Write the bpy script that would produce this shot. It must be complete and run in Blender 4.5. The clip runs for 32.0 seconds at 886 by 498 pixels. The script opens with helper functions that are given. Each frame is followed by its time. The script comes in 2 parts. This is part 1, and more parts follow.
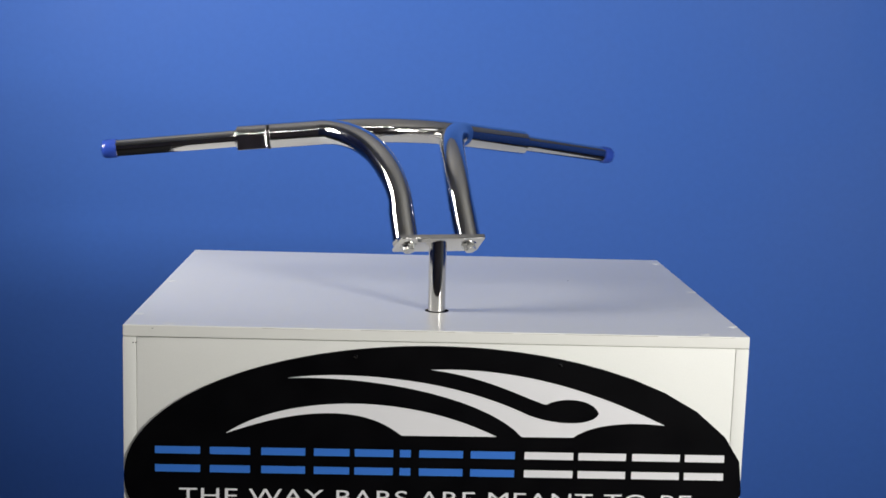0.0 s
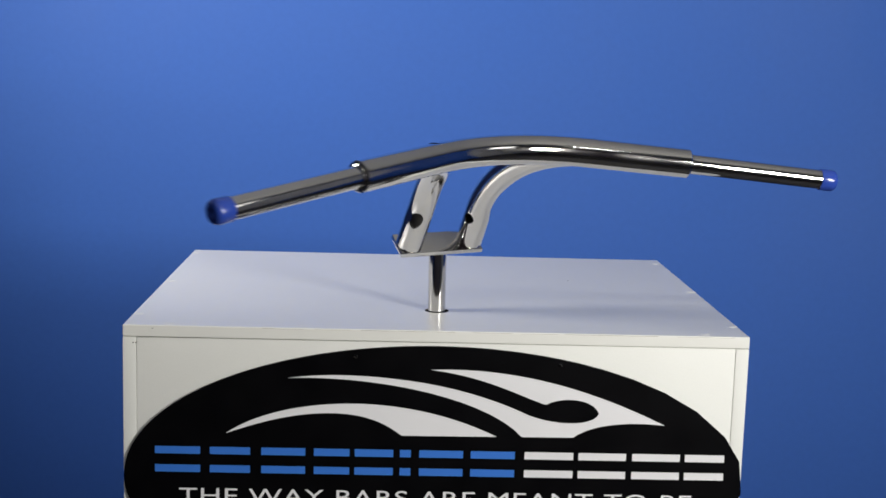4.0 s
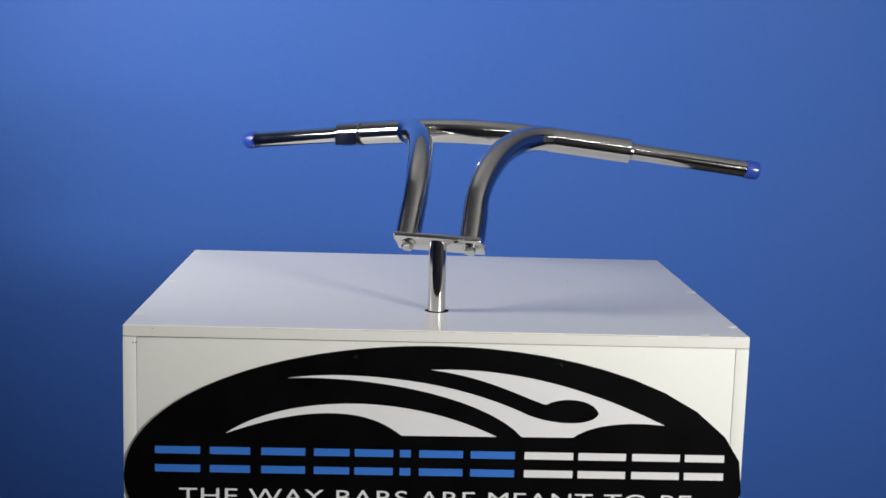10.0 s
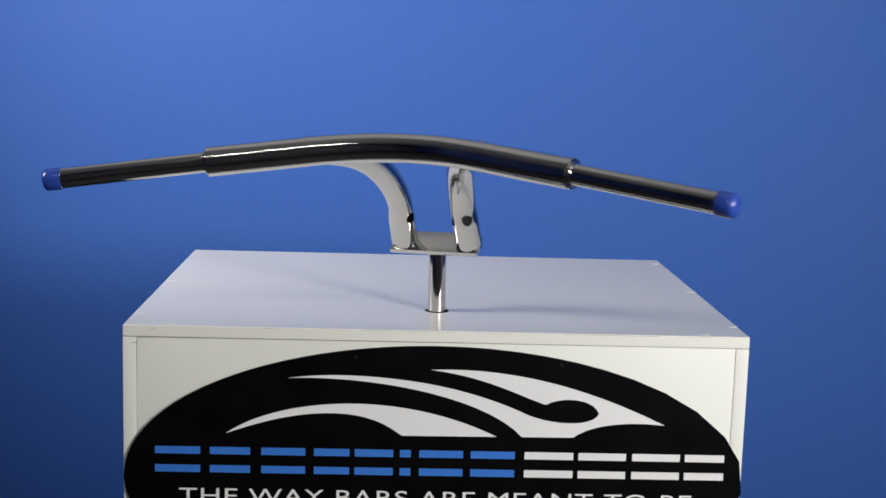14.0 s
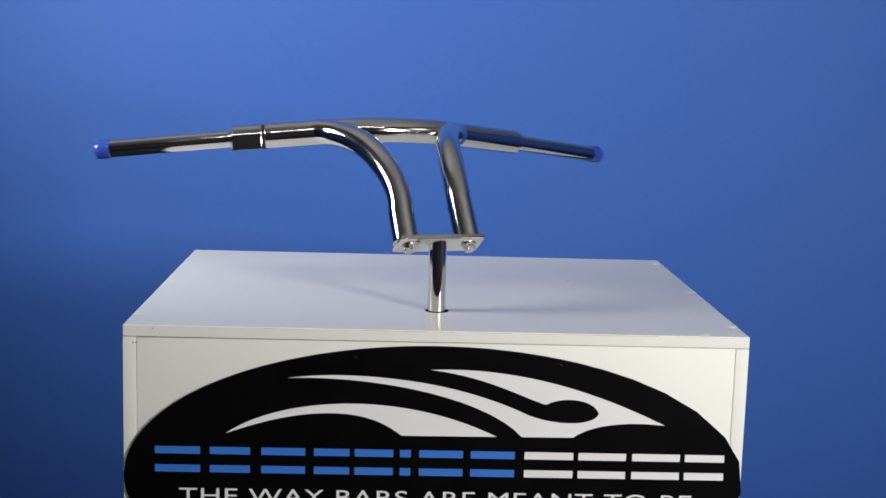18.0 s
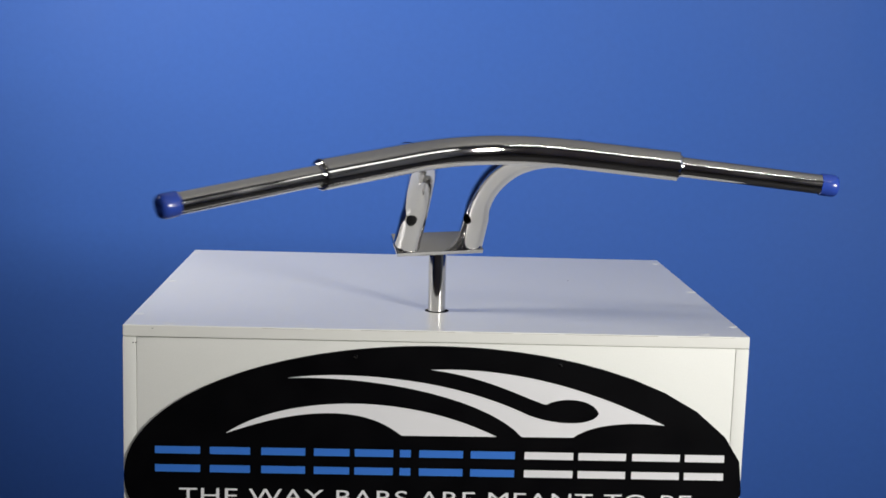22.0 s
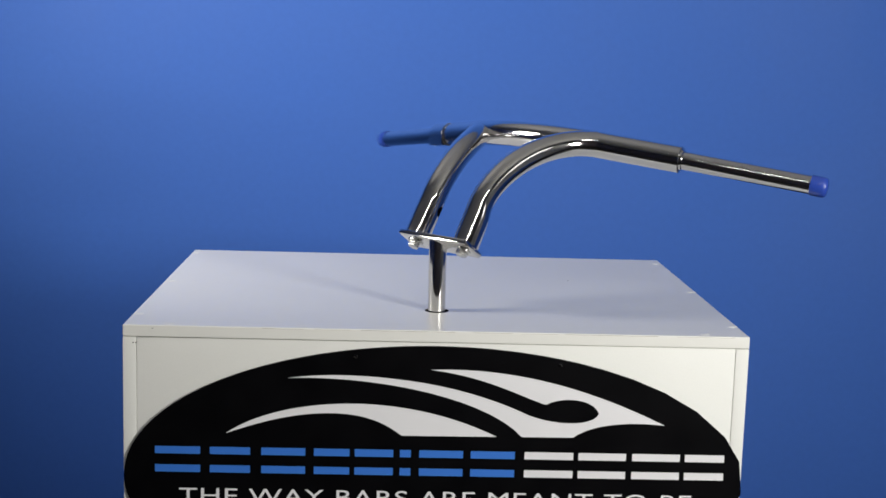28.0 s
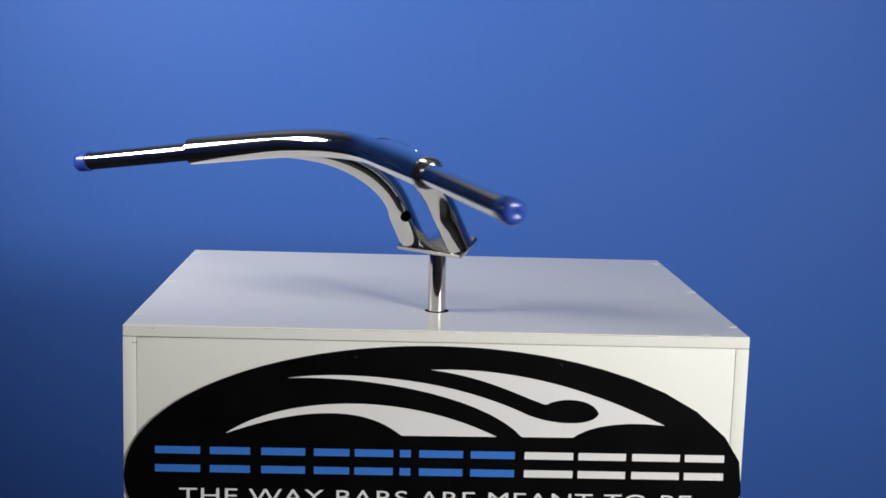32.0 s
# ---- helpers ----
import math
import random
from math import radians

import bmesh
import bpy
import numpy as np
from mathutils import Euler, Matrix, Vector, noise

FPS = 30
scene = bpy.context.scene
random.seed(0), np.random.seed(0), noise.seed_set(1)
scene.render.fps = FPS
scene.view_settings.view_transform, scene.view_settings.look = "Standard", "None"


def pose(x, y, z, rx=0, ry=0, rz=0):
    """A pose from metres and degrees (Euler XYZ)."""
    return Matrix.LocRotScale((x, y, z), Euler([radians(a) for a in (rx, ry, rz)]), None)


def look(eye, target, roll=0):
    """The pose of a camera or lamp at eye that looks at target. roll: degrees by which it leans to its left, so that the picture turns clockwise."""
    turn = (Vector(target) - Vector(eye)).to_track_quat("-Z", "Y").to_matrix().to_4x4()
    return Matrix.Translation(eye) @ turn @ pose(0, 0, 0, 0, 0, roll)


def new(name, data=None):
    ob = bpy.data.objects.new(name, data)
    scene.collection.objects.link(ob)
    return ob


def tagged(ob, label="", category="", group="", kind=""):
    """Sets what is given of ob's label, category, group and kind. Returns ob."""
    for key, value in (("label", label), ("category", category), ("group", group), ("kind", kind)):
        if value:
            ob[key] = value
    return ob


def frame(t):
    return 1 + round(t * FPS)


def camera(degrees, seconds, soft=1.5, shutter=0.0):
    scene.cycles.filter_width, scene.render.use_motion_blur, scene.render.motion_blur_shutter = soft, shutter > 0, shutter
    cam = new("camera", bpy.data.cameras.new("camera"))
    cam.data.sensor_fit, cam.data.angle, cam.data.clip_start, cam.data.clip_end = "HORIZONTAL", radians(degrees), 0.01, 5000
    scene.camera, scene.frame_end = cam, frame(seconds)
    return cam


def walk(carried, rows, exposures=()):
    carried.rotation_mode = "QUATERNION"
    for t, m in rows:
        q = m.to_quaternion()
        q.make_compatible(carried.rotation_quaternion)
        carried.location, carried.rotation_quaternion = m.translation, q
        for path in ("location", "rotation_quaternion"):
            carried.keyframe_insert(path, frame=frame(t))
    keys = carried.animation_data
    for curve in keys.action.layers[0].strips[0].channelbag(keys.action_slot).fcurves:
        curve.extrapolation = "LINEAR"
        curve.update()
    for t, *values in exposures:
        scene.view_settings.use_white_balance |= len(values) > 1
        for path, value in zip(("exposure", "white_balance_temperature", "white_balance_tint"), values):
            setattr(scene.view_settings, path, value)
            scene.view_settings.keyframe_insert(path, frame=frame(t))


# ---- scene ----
# The camera stands still on a stand before the plinth.
cam = camera(37.13, 32.0, soft=1.6, shutter=0.5)
EYE, AIM = (-0.0038, -1.8126, 0.3684), (0.0070, 0.1637, 0.0621)
walk(cam, [(0.0, look(EYE, AIM, 1.69)), (32.0, look(EYE, AIM, 1.69))])

# ---- light: two soft studio lamps and a ceiling batten, in a closed room ----
world = bpy.data.worlds.new("world")
scene.world = world
world.use_nodes = True
world.node_tree.nodes["Background"].inputs[0].default_value = (0.5, 0.55, 0.65, 1)
world.node_tree.nodes["Background"].inputs[1].default_value = 0.0
scene.view_settings.exposure = 0.0


def area_lamp(name, eye, target, sx, sy, watts, colour, spread=180, roll=0):
    data = bpy.data.lights.new(name, "AREA")
    data.shape, data.size, data.size_y, data.energy, data.color, data.spread = "RECTANGLE", sx, sy, watts, colour, radians(spread)
    ob = new(name, data)
    ob.matrix_world = look(eye, target, roll)
    return ob


LEFT_LAMP, RIGHT_LAMP = (-1.18, -0.15, 0.66), (1.50, -1.72, 0.47)
LEFT_ROLL, LEFT_AIM, RIGHT_AIM = -18, (0.40, 1.64, 0.98), (-0.1, 0.9, 0.90)
# added unseen lamp, only to draw a pale stripe on the chrome
STRIPE_LAMP, STRIPE_AIM = (2.06, -1.08, 1.0), (0.0, -0.1, 0.3)
BATTEN, BATTEN_LENGTH = (0.25, -1.68, 1.56), 1.88
area_lamp("left_softbox_light", LEFT_LAMP, LEFT_AIM, 0.50, 0.40, 18.4, (1.0, 0.96, 0.91), 145, LEFT_ROLL)
area_lamp("right_softbox_light", RIGHT_LAMP, RIGHT_AIM, 0.42, 0.50, 29, (1.0, 0.98, 0.93), 138)
area_lamp("added_stripe_light", STRIPE_LAMP, STRIPE_AIM, 0.5, 0.4, 0.5, (1.0, 0.98, 0.95), 120)
area_lamp("ceiling_batten_light", BATTEN, (BATTEN[0], BATTEN[1] + 0.001, 0), BATTEN_LENGTH, 0.038, 8.2, (1.0, 0.97, 0.90))

# ---- materials ----


def material(name, colour, rough=0.5, metal=0.0, vary=0.06, scale=40.0, fine=900.0, bump=0.0, rough_vary=0.08, coat=0.0, spec=0.5):
    """A surface with broad and fine variation of colour, gloss and relief, at real size."""
    m = bpy.data.materials.new(name)
    m.use_nodes = True
    nt = m.node_tree
    b = nt.nodes["Principled BSDF"]
    b.inputs["Metallic"].default_value = metal
    b.inputs["Coat Weight"].default_value = coat
    b.inputs["Coat Roughness"].default_value = 0.08
    b.inputs["Specular IOR Level"].default_value = spec
    co = nt.nodes.new("ShaderNodeTexCoord")
    n1, n2 = nt.nodes.new("ShaderNodeTexNoise"), nt.nodes.new("ShaderNodeTexNoise")
    n1.inputs["Scale"].default_value, n2.inputs["Scale"].default_value = scale, fine
    n1.inputs["Detail"].default_value, n2.inputs["Detail"].default_value = 4, 2
    mix = nt.nodes.new("ShaderNodeMath")
    mix.operation = "ADD"
    mean = nt.nodes.new("ShaderNodeMath")
    mean.operation, mean.inputs[1].default_value = "MULTIPLY", 0.5
    for n in (n1, n2):
        nt.links.new(co.outputs["Object"], n.inputs["Vector"])
    nt.links.new(n1.outputs["Fac"], mix.inputs[0])
    nt.links.new(n2.outputs["Fac"], mix.inputs[1])
    nt.links.new(mix.outputs[0], mean.inputs[0])
    ramp = nt.nodes.new("ShaderNodeMapRange")
    ramp.inputs["From Min"].default_value, ramp.inputs["From Max"].default_value = 0.3, 0.7
    ramp.inputs["To Min"].default_value, ramp.inputs["To Max"].default_value = 1 - vary, 1 + vary
    nt.links.new(mean.outputs[0], ramp.inputs["Value"])
    tint = nt.nodes.new("ShaderNodeVectorMath")
    tint.operation = "SCALE"
    tint.inputs[0].default_value = colour
    nt.links.new(ramp.outputs[0], tint.inputs["Scale"])
    nt.links.new(tint.outputs[0], b.inputs["Base Color"])
    rr = nt.nodes.new("ShaderNodeMapRange")
    rr.inputs["From Min"].default_value, rr.inputs["From Max"].default_value = 0.3, 0.7
    rr.inputs["To Min"].default_value, rr.inputs["To Max"].default_value = max(0.01, rough * (1 - rough_vary)), rough * (1 + rough_vary)
    nt.links.new(n1.outputs["Fac"], rr.inputs["Value"])
    nt.links.new(rr.outputs[0], b.inputs["Roughness"])
    if bump:
        bp = nt.nodes.new("ShaderNodeBump")
        bp.inputs["Strength"].default_value, bp.inputs["Distance"].default_value = 0.5, bump
        nt.links.new(mean.outputs[0], bp.inputs["Height"])
        nt.links.new(bp.outputs[0], b.inputs["Normal"])
    return m


CHROME = material("polished_chrome", (0.69, 0.68, 0.67), 0.085, 1.0, 0.03, 30, 500, 0.0, 0.5)
DARK_STEEL = material("dark_inner_steel", (0.02, 0.02, 0.02), 0.5, 0.6)
ZINC = material("zinc_plated_steel", (0.66, 0.66, 0.64), 0.22, 1.0, 0.08, 200, 2000, 0.0, 0.3)
LAMINATE = material("white_laminate", (0.855, 0.855, 0.815), 0.28, 0.0, 0.010, 5, 60, 0.0, 0.0)
PANEL = material("white_painted_panel", (0.820, 0.826, 0.792), 0.6, 0.0, 0.025, 10, 500, 0.00006, 0.15, 0.0, 0.3)
EDGE_GLUE = material("grey_edge_glue", (0.50, 0.48, 0.44), 0.7, 0.0, 0.3, 60, 400)
# dark colour for the painted shade between the panels, and for the speck
GAP_SHADE_SPECK = material("gap_shade_and_speck", (0.10, 0.09, 0.08), 0.8)
ACRYLIC = material("black_sign_board", (0.0018, 0.0018, 0.0025), 0.5, 0.0, 0.15, 20, 600, 0.00003, 0.2, 0.0, 0.07)
WHITE_VINYL = material("white_vinyl", (0.88, 0.875, 0.90), 0.45, 0.0, 0.02, 20, 600)
BLUE_VINYL = material("blue_vinyl", (0.045, 0.20, 0.70), 0.45, 0.0, 0.03, 20, 600)
CAP_BLUE = material("blue_plastic", (0.026, 0.064, 0.36), 0.22, 0.0, 0.05, 60, 900, 0.0, 0.2, 0.3)
WALL_BLUE = material("blue_painted_wall", (0.048, 0.150, 0.545), 0.62, 0.0, 0.035, 2.2, 60, 0.0006, 0.1, 0.0, 0.3)
# the rear wall's lack of light is put into this dark colour
ROOM_UNLIT = material("studio_wall_darkened_unlit", (0.15, 0.125, 0.125), 0.9, 0.0, 0.2, 3, 200, 0.001)
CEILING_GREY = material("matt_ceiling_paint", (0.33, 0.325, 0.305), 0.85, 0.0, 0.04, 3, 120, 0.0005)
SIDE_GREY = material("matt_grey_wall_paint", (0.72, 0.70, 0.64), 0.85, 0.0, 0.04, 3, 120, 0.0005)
# blue wall paint, darkened in the colour because little light reaches that side
BLUE_UNLIT = material("blue_paint_darkened_unlit", (0.03, 0.055, 0.19), 0.9, 0.0, 0.2, 3, 200, 0.001)
CARPET = material("dark_carpet", (0.04, 0.038, 0.038), 0.7, 0.0, 0.15, 4, 90, 0.001)
LAMP_BODY = material("black_lamp_fabric", (0.015, 0.015, 0.015), 0.8)

# ---- mesh helpers ----


def link_mesh(name, bm, mat, parent=None, label="", smooth=None):
    me = bpy.data.meshes.new(name)
    if smooth is not None:
        for f in bm.faces:
            f.smooth = True
        for e in bm.edges:
            if len(e.link_faces) == 2 and e.calc_face_angle(0) > radians(smooth):
                e.smooth = False
    bm.normal_update()
    bm.to_mesh(me)
    bm.free()
    for m in (mat if isinstance(mat, (list, tuple)) else [mat]):
        me.materials.append(m)
    ob = new(name, me)
    ob.parent = parent
    if label:
        tagged(ob, label)
    return ob


def part(name, bm, mat, parent, label="", smooth=None):
    return link_mesh(name, bm, mat, parent, label, smooth)


def box_bm(x0, x1, y0, y1, z0, z1, bevel=0.0, segments=2, m=None):
    bm = bmesh.new()
    bmesh.ops.create_cube(bm, size=1.0)
    for v in bm.verts:
        v.co = Vector(((x0 + x1) / 2 + v.co.x * (x1 - x0), (y0 + y1) / 2 + v.co.y * (y1 - y0), (z0 + z1) / 2 + v.co.z * (z1 - z0)))
    if bevel:
        bmesh.ops.bevel(bm, geom=bm.edges[:], offset=bevel, segments=segments, profile=0.5, affect="EDGES")
    if m is not None:
        bm.transform(m)
    return bm


def lathe_bm(profile, segments=48, m=None):
    """Turns (radius, z) pairs round the z axis; radius 0 closes the end."""
    bm = bmesh.new()
    rings = []
    for r, z in profile:
        if r <= 0:
            rings.append([bm.verts.new((0, 0, z))])
        else:
            rings.append([bm.verts.new((r * math.cos(2 * math.pi * i / segments), r * math.sin(2 * math.pi * i / segments), z)) for i in range(segments)])
    for a, b in zip(rings, rings[1:]):
        for i in range(segments):
            j = (i + 1) % segments
            if len(a) == 1 and len(b) > 1:
                bm.faces.new((a[0], b[j], b[i]))
            elif len(b) == 1 and len(a) > 1:
                bm.faces.new((a[i], a[j], b[0]))
            elif len(a) > 1:
                bm.faces.new((a[i], a[j], b[j], b[i]))
    bmesh.ops.recalc_face_normals(bm, faces=bm.faces[:])
    if m is not None:
        bm.transform(m)
    return bm


def sweep_bm(points, radii, segments=48, caps=True):
    """A round tube along points, with a radius at each of them; the ring frame is carried along without twist."""
    bm = bmesh.new()
    rings, side = [], None
    n = len(points)
    for k in range(n):
        way = (points[min(k + 1, n - 1)] - points[max(k - 1, 0)]).normalized()
        if side is None:
            side = way.orthogonal().normalized()
        side = (side - way * side.dot(way)).normalized()
        up = way.cross(side)
        rings.append([bm.verts.new(points[k] + radii[k] * (math.cos(a) * side + math.sin(a) * up)) for a in (2 * math.pi * i / segments for i in range(segments))])
    for a, b in zip(rings, rings[1:]):
        for i in range(segments):
            j = (i + 1) % segments
            bm.faces.new((a[i], a[j], b[j], b[i]))
    if caps:
        bm.faces.new(rings[0][::-1])
        bm.faces.new(rings[-1])
    bmesh.ops.recalc_face_normals(bm, faces=bm.faces[:])
    return bm


def cubic(p, count):
    out = []
    for k in range(count):
        t = k / count
        out.append(tuple((1 - t) ** 3 * p[0][i] + 3 * t * (1 - t) ** 2 * p[1][i] + 3 * t * t * (1 - t) * p[2][i] + t ** 3 * p[3][i] for i in range(len(p[0]))))
    return out


def slab_bm(outline, y0, y1):
    """A flat plate: an outline in x and z, with its thickness along y."""
    bm = bmesh.new()
    face = bm.faces.new([bm.verts.new((x, y0, z)) for x, z in outline])
    ext = bmesh.ops.extrude_face_region(bm, geom=[face])
    for v in ext["geom"]:
        if isinstance(v, bmesh.types.BMVert):
            v.co.y = y1
    bmesh.ops.triangulate(bm, faces=[f for f in bm.faces if len(f.verts) > 4])
    bmesh.ops.recalc_face_normals(bm, faces=bm.faces[:])
    return bm


def carve(ob, cutter_bm, inside):
    """Cuts a hole of the cutter's shape into ob; the hole's walls take the material inside."""
    cutter = link_mesh("cutter", cutter_bm, inside)
    if ob.parent:
        cutter.parent = ob.parent
    mod = ob.modifiers.new("hole", "BOOLEAN")
    mod.operation, mod.object, mod.solver, mod.material_mode = "DIFFERENCE", cutter, "EXACT", "TRANSFER"
    bpy.context.view_layer.update()
    dg = bpy.context.evaluated_depsgraph_get()
    me = bpy.data.meshes.new_from_object(ob.evaluated_get(dg))
    ob.modifiers.clear()
    old, me.name = ob.data, ob.data.name
    ob.data = me
    bpy.data.meshes.remove(old)
    old = cutter.data
    bpy.data.objects.remove(cutter)
    bpy.data.meshes.remove(old)


# ---- room ----
FLOOR_Z, CEIL_Z, X_SIDE, Y_BACK, Y_REAR, EAST_EDGE = -0.95, 1.62, 2.7, 1.45, -2.75, -0.48


def room():
    t = 0.1
    tagged(link_mesh("floor", box_bm(-X_SIDE - t, X_SIDE + t, Y_REAR - t, Y_BACK + t, FLOOR_Z - t, FLOOR_Z), CARPET), "plain dark studio carpet", "floor", kind="structure")
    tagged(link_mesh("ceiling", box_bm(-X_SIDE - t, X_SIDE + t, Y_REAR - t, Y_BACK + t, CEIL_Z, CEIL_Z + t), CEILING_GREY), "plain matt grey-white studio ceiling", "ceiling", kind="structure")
    tagged(link_mesh("wall_north", box_bm(-X_SIDE - t, X_SIDE + t, Y_BACK, Y_BACK + t, FLOOR_Z, CEIL_Z), WALL_BLUE), "bright blue painted studio wall behind the plinth", "wall", kind="structure")
    tagged(link_mesh("wall_south", box_bm(-X_SIDE - t, X_SIDE + t, Y_REAR - t, Y_REAR, FLOOR_Z, CEIL_Z), ROOM_UNLIT), "studio wall behind the camera, its unlit look put into a dark colour", "wall", kind="structure")
    tagged(link_mesh("wall_west", box_bm(-X_SIDE - t, -X_SIDE, Y_REAR, Y_BACK, FLOOR_Z, CEIL_Z), BLUE_UNLIT), "blue side wall of the studio, its unlit look put into a dark colour", "wall", kind="structure")
    # out of view; added so that the chrome mirrors blue on this side
    tagged(link_mesh("wall_east", box_bm(X_SIDE, X_SIDE + t, EAST_EDGE, Y_BACK, FLOOR_Z, CEIL_Z), WALL_BLUE), "unseen blue side wall, added for the chrome to reflect", "wall", kind="structure")
    tagged(link_mesh("wall_east_rear", box_bm(X_SIDE, X_SIDE + t, Y_REAR, EAST_EDGE, FLOOR_Z, CEIL_Z), SIDE_GREY), "pale painted side wall of the studio", "wall", kind="structure")


# ---- plinth ----
BOX_TURN = 1.988
BXL, BXR, BYF, BYB = -0.4097, 0.4079, -0.1327, 0.4907
BOARD, TOP_BOARD = 0.0172, 0.0155


def plinth():
    root = tagged(new("display_plinth"), "white laminate display plinth with boarded sides and screw covers", "plinth")
    root.matrix_world = pose(0, 0, 0, 0, 0, BOX_TURN)
    top = part("top_panel", box_bm(BXL, BXR, BYF, BYB, -TOP_BOARD, 0, 0.0012, 3), LAMINATE, root, "glossy white top board")
    carve(top, lathe_bm([(0, -0.03), (0.0168, -0.03), (0.0168, 0.01), (0, 0.01)], 40), DARK_STEEL)
    zt = -TOP_BOARD - 0.0010
    for s, x in ((1, BXL), (-1, BXR)):
        a, b = sorted((x, x + s * BOARD))
        part("side_panel", box_bm(a, b, BYF + 0.0004, BYB, FLOOR_Z, zt, 0.0006), PANEL, root, smooth=40)
    part("front_panel", box_bm(BXL + BOARD + 0.0006, BXR - BOARD - 0.0006, BYF + 0.0009, BYF + 0.0009 + BOARD, FLOOR_Z, zt, 0.0004), PANEL, root, smooth=40)
    part("back_panel", box_bm(BXL + BOARD + 0.001, BXR - BOARD - 0.001, BYB - BOARD, BYB - 0.001, FLOOR_Z, zt, 0.0008), PANEL, root, smooth=40)
    # added strip whose dark colour stands for the shade in the panel gap
    part("gap_shade_strip", box_bm(BXL + 0.006, BXR - 0.006, BYF + 0.008, BYF + 0.016, zt - 0.02, -TOP_BOARD + 0.001), GAP_SHADE_SPECK, root, "dark strip painted as the shade in the gap behind the panels")
    cover = [(0, 0.0007), (0.0050, 0.0007), (0.0064, 0.0005), (0.0070, 0.0001), (0.0070, -0.001), (0, -0.001)]
    for x, y in ((-0.402, -0.058), (-0.400, 0.187), (-0.402, 0.458), (-0.352, -0.119), (0.401, -0.064), (0.4015, 0.188), (0.398, 0.452), (0.351, -0.117)):
        part("screw_cover", lathe_bm(cover, 24, pose(x, y, 0)), LAMINATE, root, "white plastic screw cover", 50)
    nail = [(0, 0.0005), (0.0007, 0.0004), (0.0009, -0.001), (0, -0.001)]
    for x, z in ((-0.3715, -0.0045), (-0.3962, -0.0235), (-0.3926, -0.0236)):
        part("nail_head", lathe_bm(nail, 12, pose(x, BYF + 0.0002, z, 90)), ZINC, root, "small grey nail head")
    rng = random.Random(4)
    x = -0.23
    while x < BXR - 0.06:
        run = rng.uniform(0.03, 0.13)
        part("edge_seam", box_bm(x, min(x + run, BXR - 0.02), BYF - 0.0002, BYF + 0.002, -0.0016, -0.0016 + rng.uniform(0.0003, 0.0007)), EDGE_GLUE, root, "thin grey glue line along the edge banding")
        x += run + rng.uniform(0.004, 0.03)
    part("mark", lathe_bm([(0, 0.0003), (0.0014, 0.0002), (0.0016, -0.0004), (0, -0.0004)], 10, pose(0.219, 0.263, 0)), GAP_SHADE_SPECK, root, "tiny dark speck")
    return root


# ---- sign on the plinth's front ----
SIGN_Y = BYF + 0.0010


def swoosh(segments):
    out = []
    for s in segments:
        out += cubic(s, 14)
    return out


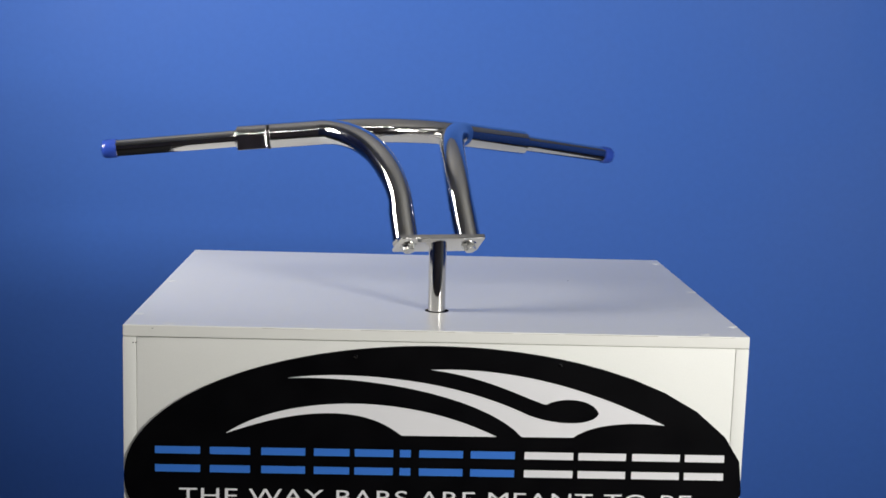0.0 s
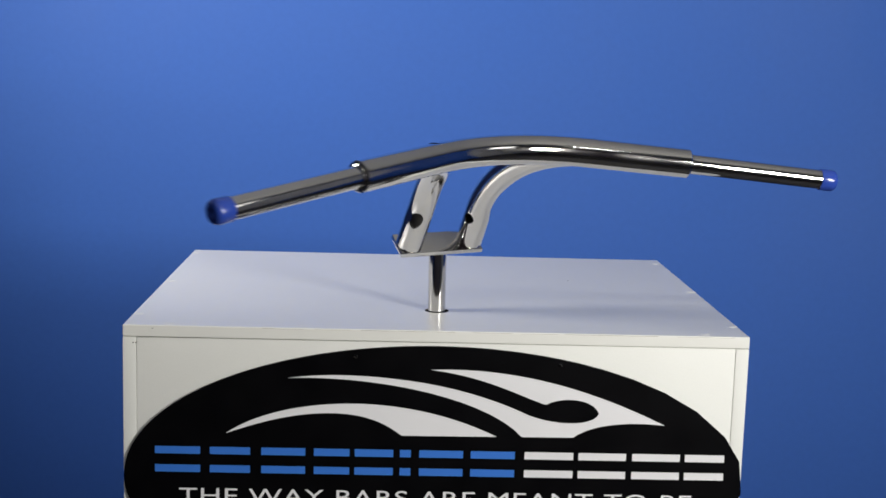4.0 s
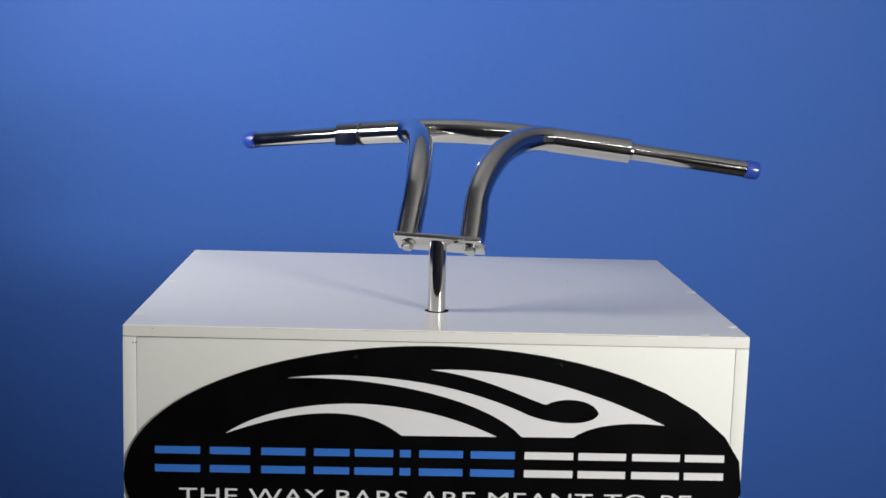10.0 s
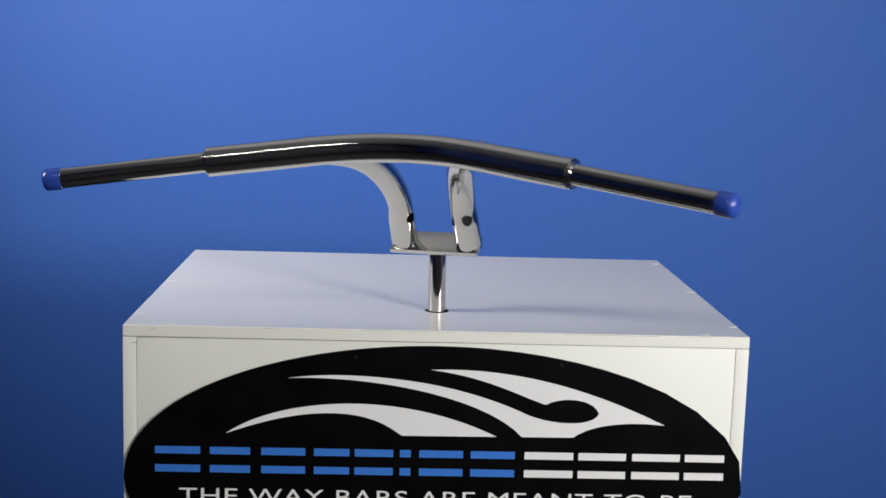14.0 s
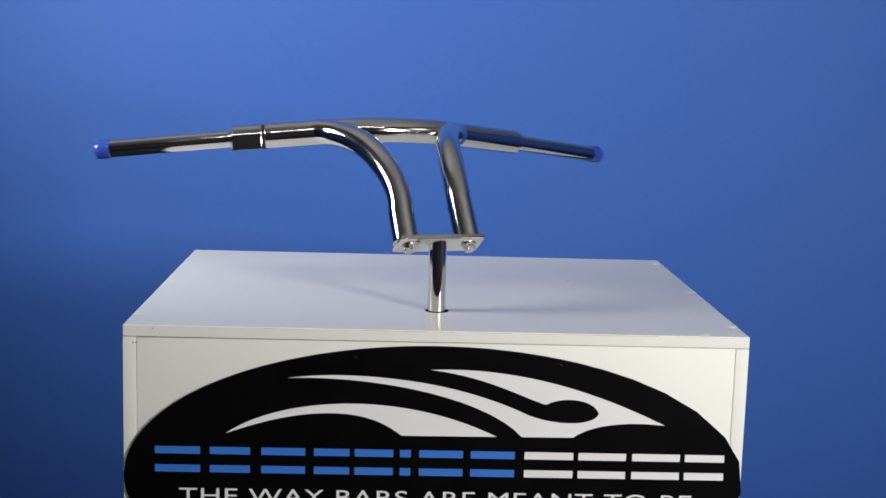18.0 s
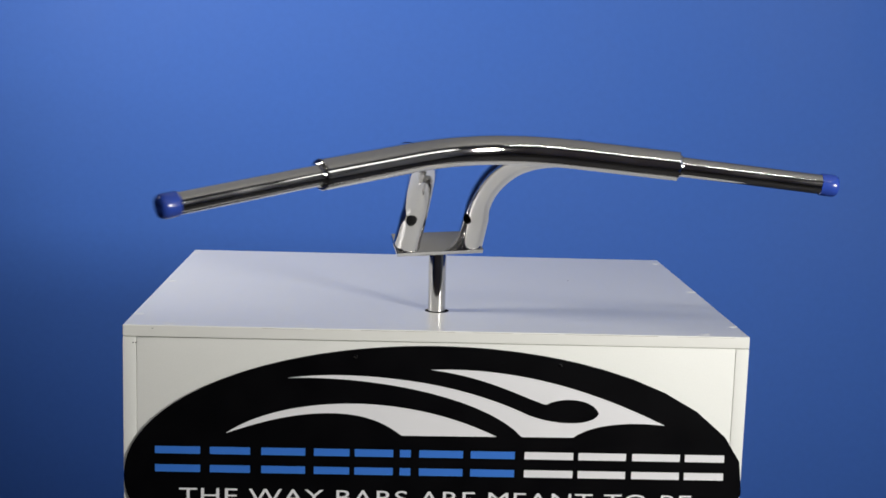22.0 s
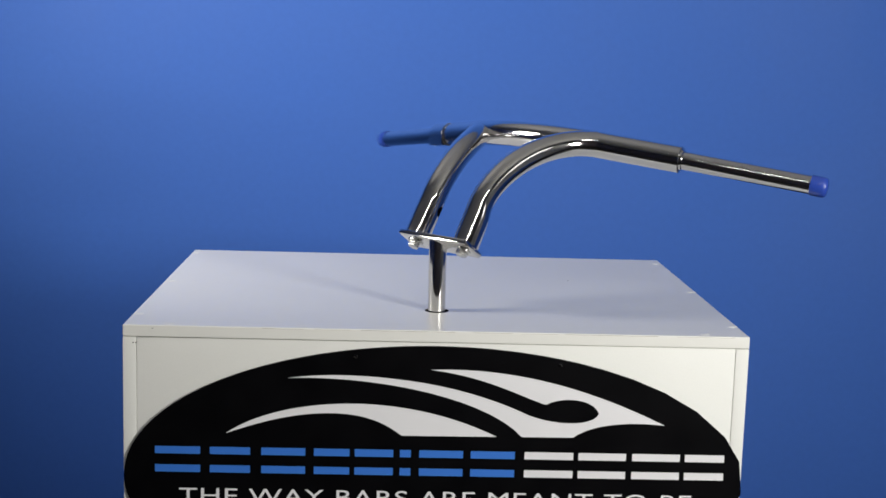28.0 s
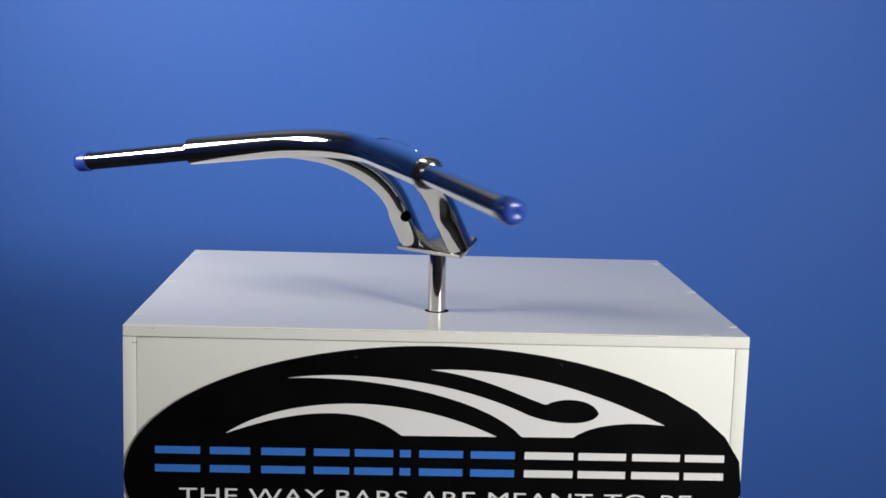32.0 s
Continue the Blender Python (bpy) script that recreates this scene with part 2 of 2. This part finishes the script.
def sign():
    root = tagged(new("sign_board"), "black oval sign board with white swooshes on the plinth's front", "sign")
    root.matrix_world = pose(0, 0, 0, 0, 0, BOX_TURN)
    yf = SIGN_Y - 0.0045
    cx, cz, a, b = 0.0004, -0.2000, 0.4092, 0.1797
    cuts = [radians(d) for d in (-46, -30, -16, -4, 10, 21, 33, 43, 51, 58, 64, 70)] + [radians(75 + 239 * k / 130) for k in range(130)]
    bm = slab_bm([(min(BXR + 0.0004, cx + a * math.cos(k)), cz + b * math.sin(k)) for k in cuts], yf, SIGN_Y)
    part("board", bm, ACRYLIC, root, "matt black oval board, hand-cut along its edge")
    yv = yf - 0.0004
    big = (((-0.1947, -0.0656), (-0.1569, -0.0599), (-0.105, -0.0576), (-0.0287, -0.0677)), ((-0.0287, -0.0677), (0.0279, -0.076), (0.0687, -0.0885), (0.1098, -0.1056)),
           ((0.1098, -0.1056), (0.1429, -0.1226), (0.2042, -0.1265), (0.2126, -0.1066)), ((0.2126, -0.1066), (0.2064, -0.0871), (0.1656, -0.0825), (0.1418, -0.0954)),
           ((0.1418, -0.0954), (0.1049, -0.0837), (0.0636, -0.0596), (-0.011, -0.0512)), ((-0.011, -0.0512), (0.0954, -0.0454), (0.1976, -0.0715), (0.3008, -0.1209)),
           ((0.3008, -0.1209), (0.2609, -0.117), (0.2079, -0.118), (0.1795, -0.1395)), ((0.1795, -0.1395), (0.1571, -0.1395), (0.1343, -0.1399), (0.1119, -0.1399)),
           ((0.1119, -0.1399), (0.0646, -0.0886), (-0.077, -0.0604), (-0.1947, -0.0656)))
    arch = (((-0.2767, -0.1416), (-0.2401, -0.1152), (-0.1803, -0.1), (-0.1163, -0.0987)), ((-0.1163, -0.0987), (-0.048, -0.0974), (0.0209, -0.1123), (0.0786, -0.1401)),
            ((0.0786, -0.1401), (0.0368, -0.1404), (-0.0053, -0.1408), (-0.047, -0.1407)), ((-0.047, -0.1407), (-0.0798, -0.1142), (-0.116, -0.1116), (-0.1441, -0.1121)),
            ((-0.1441, -0.1121), (-0.1962, -0.1131), (-0.244, -0.1298), (-0.2767, -0.1416)))
    part("swoosh", slab_bm(swoosh(big), yv, yf), WHITE_VINYL, root, "white forked swoosh")
    part("swoosh", slab_bm(swoosh(arch), yv, yf), WHITE_VINYL, root, "white arched swoosh")
    zt, zb = -0.1602, -0.1950
    blue = ((-0.3683, -0.3095), (-0.297, -0.2444), (-0.2298, -0.1724), (-0.161, -0.1144), (-0.1076, -0.0569), (-0.0481, -0.0338), (-0.0227, 0.0351), (0.0452, 0.1035))
    white = ((0.1164, 0.1812), (0.188, 0.2514), (0.2595, 0.3235), (0.330, 0.3828))
    for spans, mat, what in ((blue, BLUE_VINYL, "plain blue bars"), (white, WHITE_VINYL, "plain white bars")):
        for x0, x1 in spans:
            bm = box_bm(x0, x1, yv, yf, zt - 0.0100, zt)
            low = box_bm(x0, x1, yv, yf, zb, zb + 0.0100)
            me = bpy.data.meshes.new("low")
            low.to_mesh(me)
            low.free()
            bm.from_mesh(me)
            bpy.data.meshes.remove(me)
            part("logo_bar", bm, mat, root, what)
    cu = bpy.data.curves.new("slogan", "FONT")
    cu.body, cu.size, cu.extrude, cu.space_character = "THE WAY BARS ARE MEANT TO BE", 0.0275, 0.0002, 1.05
    tmp = new("slogan_curve", cu)
    bpy.context.view_layer.update()
    me = bpy.data.meshes.new_from_object(tmp.evaluated_get(bpy.context.evaluated_depsgraph_get()))
    bpy.data.objects.remove(tmp)
    bpy.data.curves.remove(cu)
    xs, ys = [v.co.x for v in me.vertices], [v.co.y for v in me.vertices]
    me.transform(Matrix.Translation((-0.337, yf - 0.0002, -0.2365)) @ Matrix.Rotation(radians(90), 4, "X") @ Matrix.Diagonal((0.679 / (max(xs) - min(xs)), 0.0200 / (max(ys) - min(ys)), 1, 1)) @ Matrix.Translation((-min(xs), -min(ys), 0)))
    me.name = "slogan"
    me.materials.clear()
    me.materials.append(WHITE_VINYL)
    text = new("slogan", me)
    text.parent = root
    tagged(text, "white lettering reading THE WAY BARS ARE MEANT TO BE")
    for x, z in ((-0.1092, -0.0361), (0.1594, -0.0412)):
        screw = part("screw", lathe_bm([(0, 0.0012), (0.0022, 0.0011), (0.0034, 0.0004), (0.0036, -0.001), (0, -0.001)], 20, pose(x, yf, z, 90)), ACRYLIC, root, "black screw head")
        part("screw_slot", box_bm(-0.0022, 0.0022, -0.0004, 0.0004, 0, 0.0003, m=pose(x, yf - 0.0012, z, 90, 30)), ZINC, screw, "worn screw slot")
    return root


# ---- rotating mount: post, tilted plate, bolts ----
PLATE_TILT = -35.6
PLATE = pose(0, 0.0015, 0.0955, PLATE_TILT)
LEAN = pose(-0.0046, 0, 0, 0, 0.90, 0)


def mount():
    root = tagged(new("rotating_mount"), "chromed post with a tilted clamp plate turning on the plinth", "display mount")
    bm = lathe_bm([(0, -0.20), (0.0122, -0.20), (0.0124, 0.06), (0.0124, 0.095), (0, 0.095)], 64)
    for v in bm.verts:
        if v.co.z > 0.09:
            v.co.z -= v.co.y * math.tan(radians(-PLATE_TILT))
    part("post", bm, CHROME, root, "polished chrome post", 30)
    part("plate", box_bm(-0.0577, 0.0673, -0.0200, 0.0200, -0.0035, 0.0035, 0.0012, 2, LEAN @ PLATE), CHROME, root, "polished flat clamp plate", 40)
    for s in (-1, 1):
        at = LEAN @ PLATE @ pose(s * 0.0450 + 0.0048, 0.001, -0.0035, 180)
        washer = lathe_bm([(0.0052, 0), (0.0112, 0), (0.0112, 0.0017), (0.0108, 0.0021), (0.0052, 0.0021)], 32, at)
        bolt = part("bolt", lathe_bm([(0, 0.0093), (0.0066, 0.0093), (0.0082, 0.0084), (0.0084, 0.0078), (0.0084, 0.0020), (0, 0.0020)], 6, at @ pose(0, 0, 0, 0, 0, 12 * s)), ZINC, root, "zinc hex bolt head", 30)
        part("washer", washer, ZINC, bolt, "flat steel washer", 30)
    return root


# ---- handlebar ----
R_BAR, R_GRIP, R_RISER, PINCH = 0.01875, 0.0128, 0.0184, 0.0024
X_STEP, X_END = 0.2305, 0.4096
BAR_Y, BAR_Z, SWEEP, DROP, BEND, CROWN = 0.1728, 0.2465, 0.3345, -0.1139, 0.0924, 0.1153


def bar_at(x):
    back, up = (abs(x) if abs(x) > b else (x * x + b * b) / (2 * b) for b in (BEND, CROWN))
    return Vector((x, BAR_Y + SWEEP * back, BAR_Z + DROP * up - 0.012 * max(0.0, abs(x) - X_STEP)))


def bar_run(x0, x1, count):
    return [bar_at(x0 + (x1 - x0) * k / count) for k in range(count + 1)]


def riser_run(s):
    """The centre line of a riser: up from the plate, forward, and out into the crossbar."""
    foot, ends = Vector((0.0462, 0.0047, 0.0983)), ((0.0453, 0.0357, 0.1490), (0.0484, 0.0867, 0.2310), (0.0784, 0.2048, 0.2401), tuple(bar_at(0.1222) - Vector((0, 0.002, 0))))
    bend = [Vector(p) for p in cubic(ends, 48)][:42]
    way = bend[-1] - bend[-2]
    gap = (BAR_Y + SWEEP * bend[-1].x - bend[-1].y) / (way.y - SWEEP * way.x)
    pts = [tuple(foot.lerp(Vector(ends[0]), k / 12)) for k in range(12)] + bend + [bend[-1] + way * gap * k / 4 for k in range(1, 5)]
    return [Vector((s * x + 0.0005 + 0.0030 * min(1.0, max(0.0, (0.23 - z) / 0.13)), y, z)) for x, y, z in pts]


def riser_bm(s):
    """A riser tube, pinched on the hollow side of its bend just above the straight foot."""
    run = riser_run(s)
    bm = sweep_bm(run, [R_RISER] * (len(run) - 8) + [R_RISER + (R_BAR + 0.0001 - R_RISER) * k / 8 for k in range(1, 9)], 56)
    bm.verts.ensure_lookup_table()
    for k, c in enumerate(run):
        way = (run[min(k + 1, len(run) - 1)] - run[max(k - 1, 0)]).normalized()
        under = (Vector((s * 1.1, 1, 0)) - way * (way.y + s * 1.1 * way.x)).normalized()
        up, down = min(1, max(0, (k - 8.1) / 4.5)), min(1, max(0, (26 - k) / 13))
        depth = PINCH * up * up * (3 - 2 * up) * down * down * (3 - 2 * down)
        if depth > 0:
            for v in bm.verts[k * 56:(k + 1) * 56]:
                out = (v.co - c).normalized()
                v.co -= out * depth * max(0.0, out.dot(under)) ** 1.3
    return bm


def tip(s):
    a, b = bar_at(s * 0.30), bar_at(s * X_END)
    return b, (b - a).normalized()


def half_shell():
    """A short shell that lies round the rear half of the bar near one end."""
    bm = bmesh.new()
    x0, x1, rows = -X_STEP + 0.0005, -X_STEP + 0.041, []
    for x, r in ((x0 - 0.0004, 0), (x0, 0.0191), (x0 + 0.0005, 0.0194), (x0 + 0.0013, 0.0194), (x1 - 0.0013, 0.0194), (x1 - 0.0005, 0.0194), (x1, 0.0191), (x1 + 0.0004, 0)):
        c = bar_at(x)
        way = (bar_at(x + 0.002) - bar_at(x - 0.002)).normalized()
        up = (Vector((0, 0, 1)) - way * way.z).normalized()
        back = way.cross(up)
        if back.y > 0:
            back = -back
        ring = []
        for k in range(37):
            if r == 0:  # closes on the bar
                a = radians(52 - 142 * k / 36)
                ring.append(c + 0.0185 * (math.cos(a) * back + math.sin(a) * up))
            elif k <= 20:  # round over the top
                a = radians(52 - 52 * k / 20)
                ring.append(c + r * (math.cos(a) * back + math.sin(a) * up))
            elif k <= 32:  # flat down the rear
                ring.append(c + r * (back - up * 0.86 * (k - 20) / 12))
            else:  # flat underneath
                ring.append(c + r * (back * (1 - 0.85 * (k - 32) / 4) - up * (0.86 + 0.06 * (k - 32) / 4)))
        rows.append([bm.verts.new(p) for p in ring])
    for a, b in zip(rows, rows[1:]):
        for k in range(36):
            bm.faces.new((a[k], a[k + 1], b[k + 1], b[k]))
    for k in (0, 36):
        bm.faces.new([r[k] for r in rows])
    bmesh.ops.recalc_face_normals(bm, faces=bm.faces[:])
    return bm


def ring_arc(x0, x1, inner, outer, a0, a1, steps=28):
    """Part of a ring round the bar, from angle a0 to a1 (0: to the rear, 90: up)."""
    bm = bmesh.new()
    rows = []
    for x in (x0, x1):
        c = bar_at(x)
        way = (bar_at(x + 0.002) - bar_at(x - 0.002)).normalized()
        up = (Vector((0, 0, 1)) - way * way.z).normalized()
        back = -way.cross(up) if way.cross(up).y > 0 else way.cross(up)
        for r in (inner, outer):
            rows.append([bm.verts.new(c + r * (math.cos(a) * back + math.sin(a) * up)) for a in (radians(a0 + (a1 - a0) * k / steps) for k in range(steps + 1))])
    for a, b in ((0, 1), (1, 3), (3, 2), (2, 0)):
        for k in range(steps):
            bm.faces.new((rows[a][k], rows[a][k + 1], rows[b][k + 1], rows[b][k]))
    for k in (0, steps):
        bm.faces.new((rows[0][k], rows[1][k], rows[3][k], rows[2][k]))
    bmesh.ops.recalc_face_normals(bm, faces=bm.faces[:])
    return bm


def rim(x, a0, a1):
    """A thin rounded lip round part of the bar."""
    pts = []
    c = bar_at(x)
    way = (bar_at(x + 0.002) - bar_at(x - 0.002)).normalized()
    up = (Vector((0, 0, 1)) - way * way.z).normalized()
    back = -way.cross(up) if way.cross(up).y > 0 else way.cross(up)
    for k in range(29):
        a = radians(a0 + (a1 - a0) * k / 28)
        pts.append(c + R_BAR * (math.cos(a) * back + math.sin(a) * up))
    return sweep_bm(pts, [0.0004] + [0.0007] * 27 + [0.0004], 10)


def handlebar():
    root = tagged(new("handlebar"), "polished chrome motorcycle handlebar with blue plastic end caps", "handlebar")
    run = bar_run(-X_STEP, X_STEP, 120)
    pts = [run[0], run[0] + (run[1] - run[0]).normalized() * 0.0012] + run[1:-1] + [run[-1] + (run[-2] - run[-1]).normalized() * 0.0012, run[-1]]
    rad = [R_BAR - 0.0012] + [R_BAR] * (len(pts) - 2) + [R_BAR - 0.0012]
    part("crossbar", sweep_bm(pts, rad, 56), CHROME, root, "thick bent chrome crossbar", 35)
    for s in (-1, 1):
        riser = part("riser", riser_bm(s), CHROME, root, "curved chrome riser tube", 35)
        path = riser_run(s)
        at = min(path, key=lambda p: abs(p.z - 0.1365))
        out = Vector((-s * 0.92, 0.36, -0.18)).normalized()
        hole = out.to_track_quat("Z", "Y").to_matrix().to_4x4()
        carve(riser, lathe_bm([(0, 0.004), (0.0080, 0.004), (0.0080, 0.03), (0, 0.03)], 32, Matrix.Translation(at) @ hole), DARK_STEEL)
        lip = lathe_bm([(0.0, 0.0010), (0.0160, 0.0009), (0.0184, 0.0003), (0.0188, -0.002), (0, -0.002)], 40, PLATE @ pose(s * 0.0462 + 0.0035, 0.0005, 0.0037))
        part("weld_bead", lip, CHROME, root, "chromed weld at the riser foot", 40)
        b, way = tip(s)
        grip = [bar_at(s * (X_STEP - 0.02)) + (b - bar_at(s * (X_STEP - 0.02))) * k / 12 for k in range(13)]
        part("grip_tube", sweep_bm(grip, [R_GRIP] * 13, 48), CHROME, root, "thinner chrome grip tube", 35)
        collar = [bar_at(s * X_STEP) + way * d for d in (-0.001, 0.0, 0.0022, 0.0034)]
        part("shoulder", sweep_bm(collar, [0.0150, 0.0150, 0.0146, R_GRIP], 48), CHROME, root, "narrow polished shoulder ring", 35)
        turn = way.to_track_quat("Z", "Y").to_matrix().to_4x4()
        cap = [(0.0, 0.0118), (0.0030, 0.0118), (0.0036, 0.0124), (0.0088, 0.0122), (0.0120, 0.0108), (0.0137, 0.0078), (0.0141, 0.0040), (0.0139, -0.0095), (0.0136, -0.0103), (0.0124, -0.0103)]
        part("end_cap", lathe_bm(cap, 40, Matrix.Translation(b) @ turn), CAP_BLUE, root, "bright blue plastic end cap", 60)
    part("sleeve", half_shell(), CHROME, root, "short chrome half sleeve", 35)
    part("slot", ring_arc(-X_STEP + 0.0412, -X_STEP + 0.0462, R_BAR - 0.001, R_BAR + 0.0004, -80, 62), DARK_STEEL, root, "dark narrow slot beside the sleeve")
    for x in (0.0420, 0.0466):
        part("slot_rim", rim(-X_STEP + x, -18, 72), CHROME, root, "thin bright lip of the slot", 60)
    return root


# ---- lamps of the studio ----
def softbox(eye, aim, w, h, roll=0):
    m = look(eye, aim, roll)
    root = tagged(new("studio_softbox"), "square black studio softbox lamp on a stand", "studio lamp", "studio softboxes")
    shell = box_bm(-w / 2 - 0.03, w / 2 + 0.03, -h / 2 - 0.03, h / 2 + 0.03, 0.012, 0.16, 0.01, 2, m)
    part("shell", shell, LAMP_BODY, root, "black fabric shell")
    x, y, z = m @ Vector((0, 0, 0.12))
    part("stand", lathe_bm([(0, FLOOR_Z), (0.20, FLOOR_Z), (0.19, FLOOR_Z + 0.02), (0.018, FLOOR_Z + 0.05), (0.014, z), (0, z)], 20, pose(x, y, 0)), LAMP_BODY, root, "black steel stand", 40)


def batten():
    x, y, z = BATTEN
    root = tagged(new("ceiling_batten"), "long white fluorescent batten under the ceiling", "ceiling light")
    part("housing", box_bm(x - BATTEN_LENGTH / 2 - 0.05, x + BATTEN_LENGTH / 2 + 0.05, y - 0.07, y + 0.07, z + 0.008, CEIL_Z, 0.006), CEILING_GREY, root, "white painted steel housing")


room()
plinth()
sign()
MOUNT = mount()
BAR = handlebar()
softbox(LEFT_LAMP, LEFT_AIM, 0.50, 0.40, LEFT_ROLL)
softbox(RIGHT_LAMP, RIGHT_AIM, 0.42, 0.50)
# body for the added stripe lamp, not one of the two studio lamps
softbox(STRIPE_LAMP, STRIPE_AIM, 0.5, 0.4)
batten()

# turn of the mount, in degrees, every half second
TURN = (379.6, 361.6, 341.3, 320.6, 296.8, 275.7, 251.8, 229.1, 206.7, 185.9, 165.3, 144.0, 123.2, 105.5, 87.1, 70.5, 55.4, 40.9, 24.3, 6.4, -15.2, -35.7, -58.7, -82.2,
        -105.8, -128.6, -151.6, -173.0, -196.2, -217.0, -236.6, -254.0, -269.9, -285.8, -301.9, -317.2, -338.1, -357.1, -379.6, -401.2, -425.8, -449.0, -474.5, -497.7,
        -521.3, -543.4, -565.8, -585.5, -606.1, -625.0, -644.0, -660.1, -676.6, -696.1, -717.5, -739.0, -762.5, -785.3, -809.7, -833.5, -857.6, -880.1, -902.9, -923.2, -945.1)
AXIS = pose(-0.0006, 0, 0, -0.26, -0.32, 0)


def motions():
    turns = [(k * 0.5, AXIS @ pose(0, 0, 0, 0, 0, a)) for k, a in enumerate(TURN)]
    walk(MOUNT, turns)
    walk(BAR, [(t, m @ LEAN) for t, m in turns])


motions()
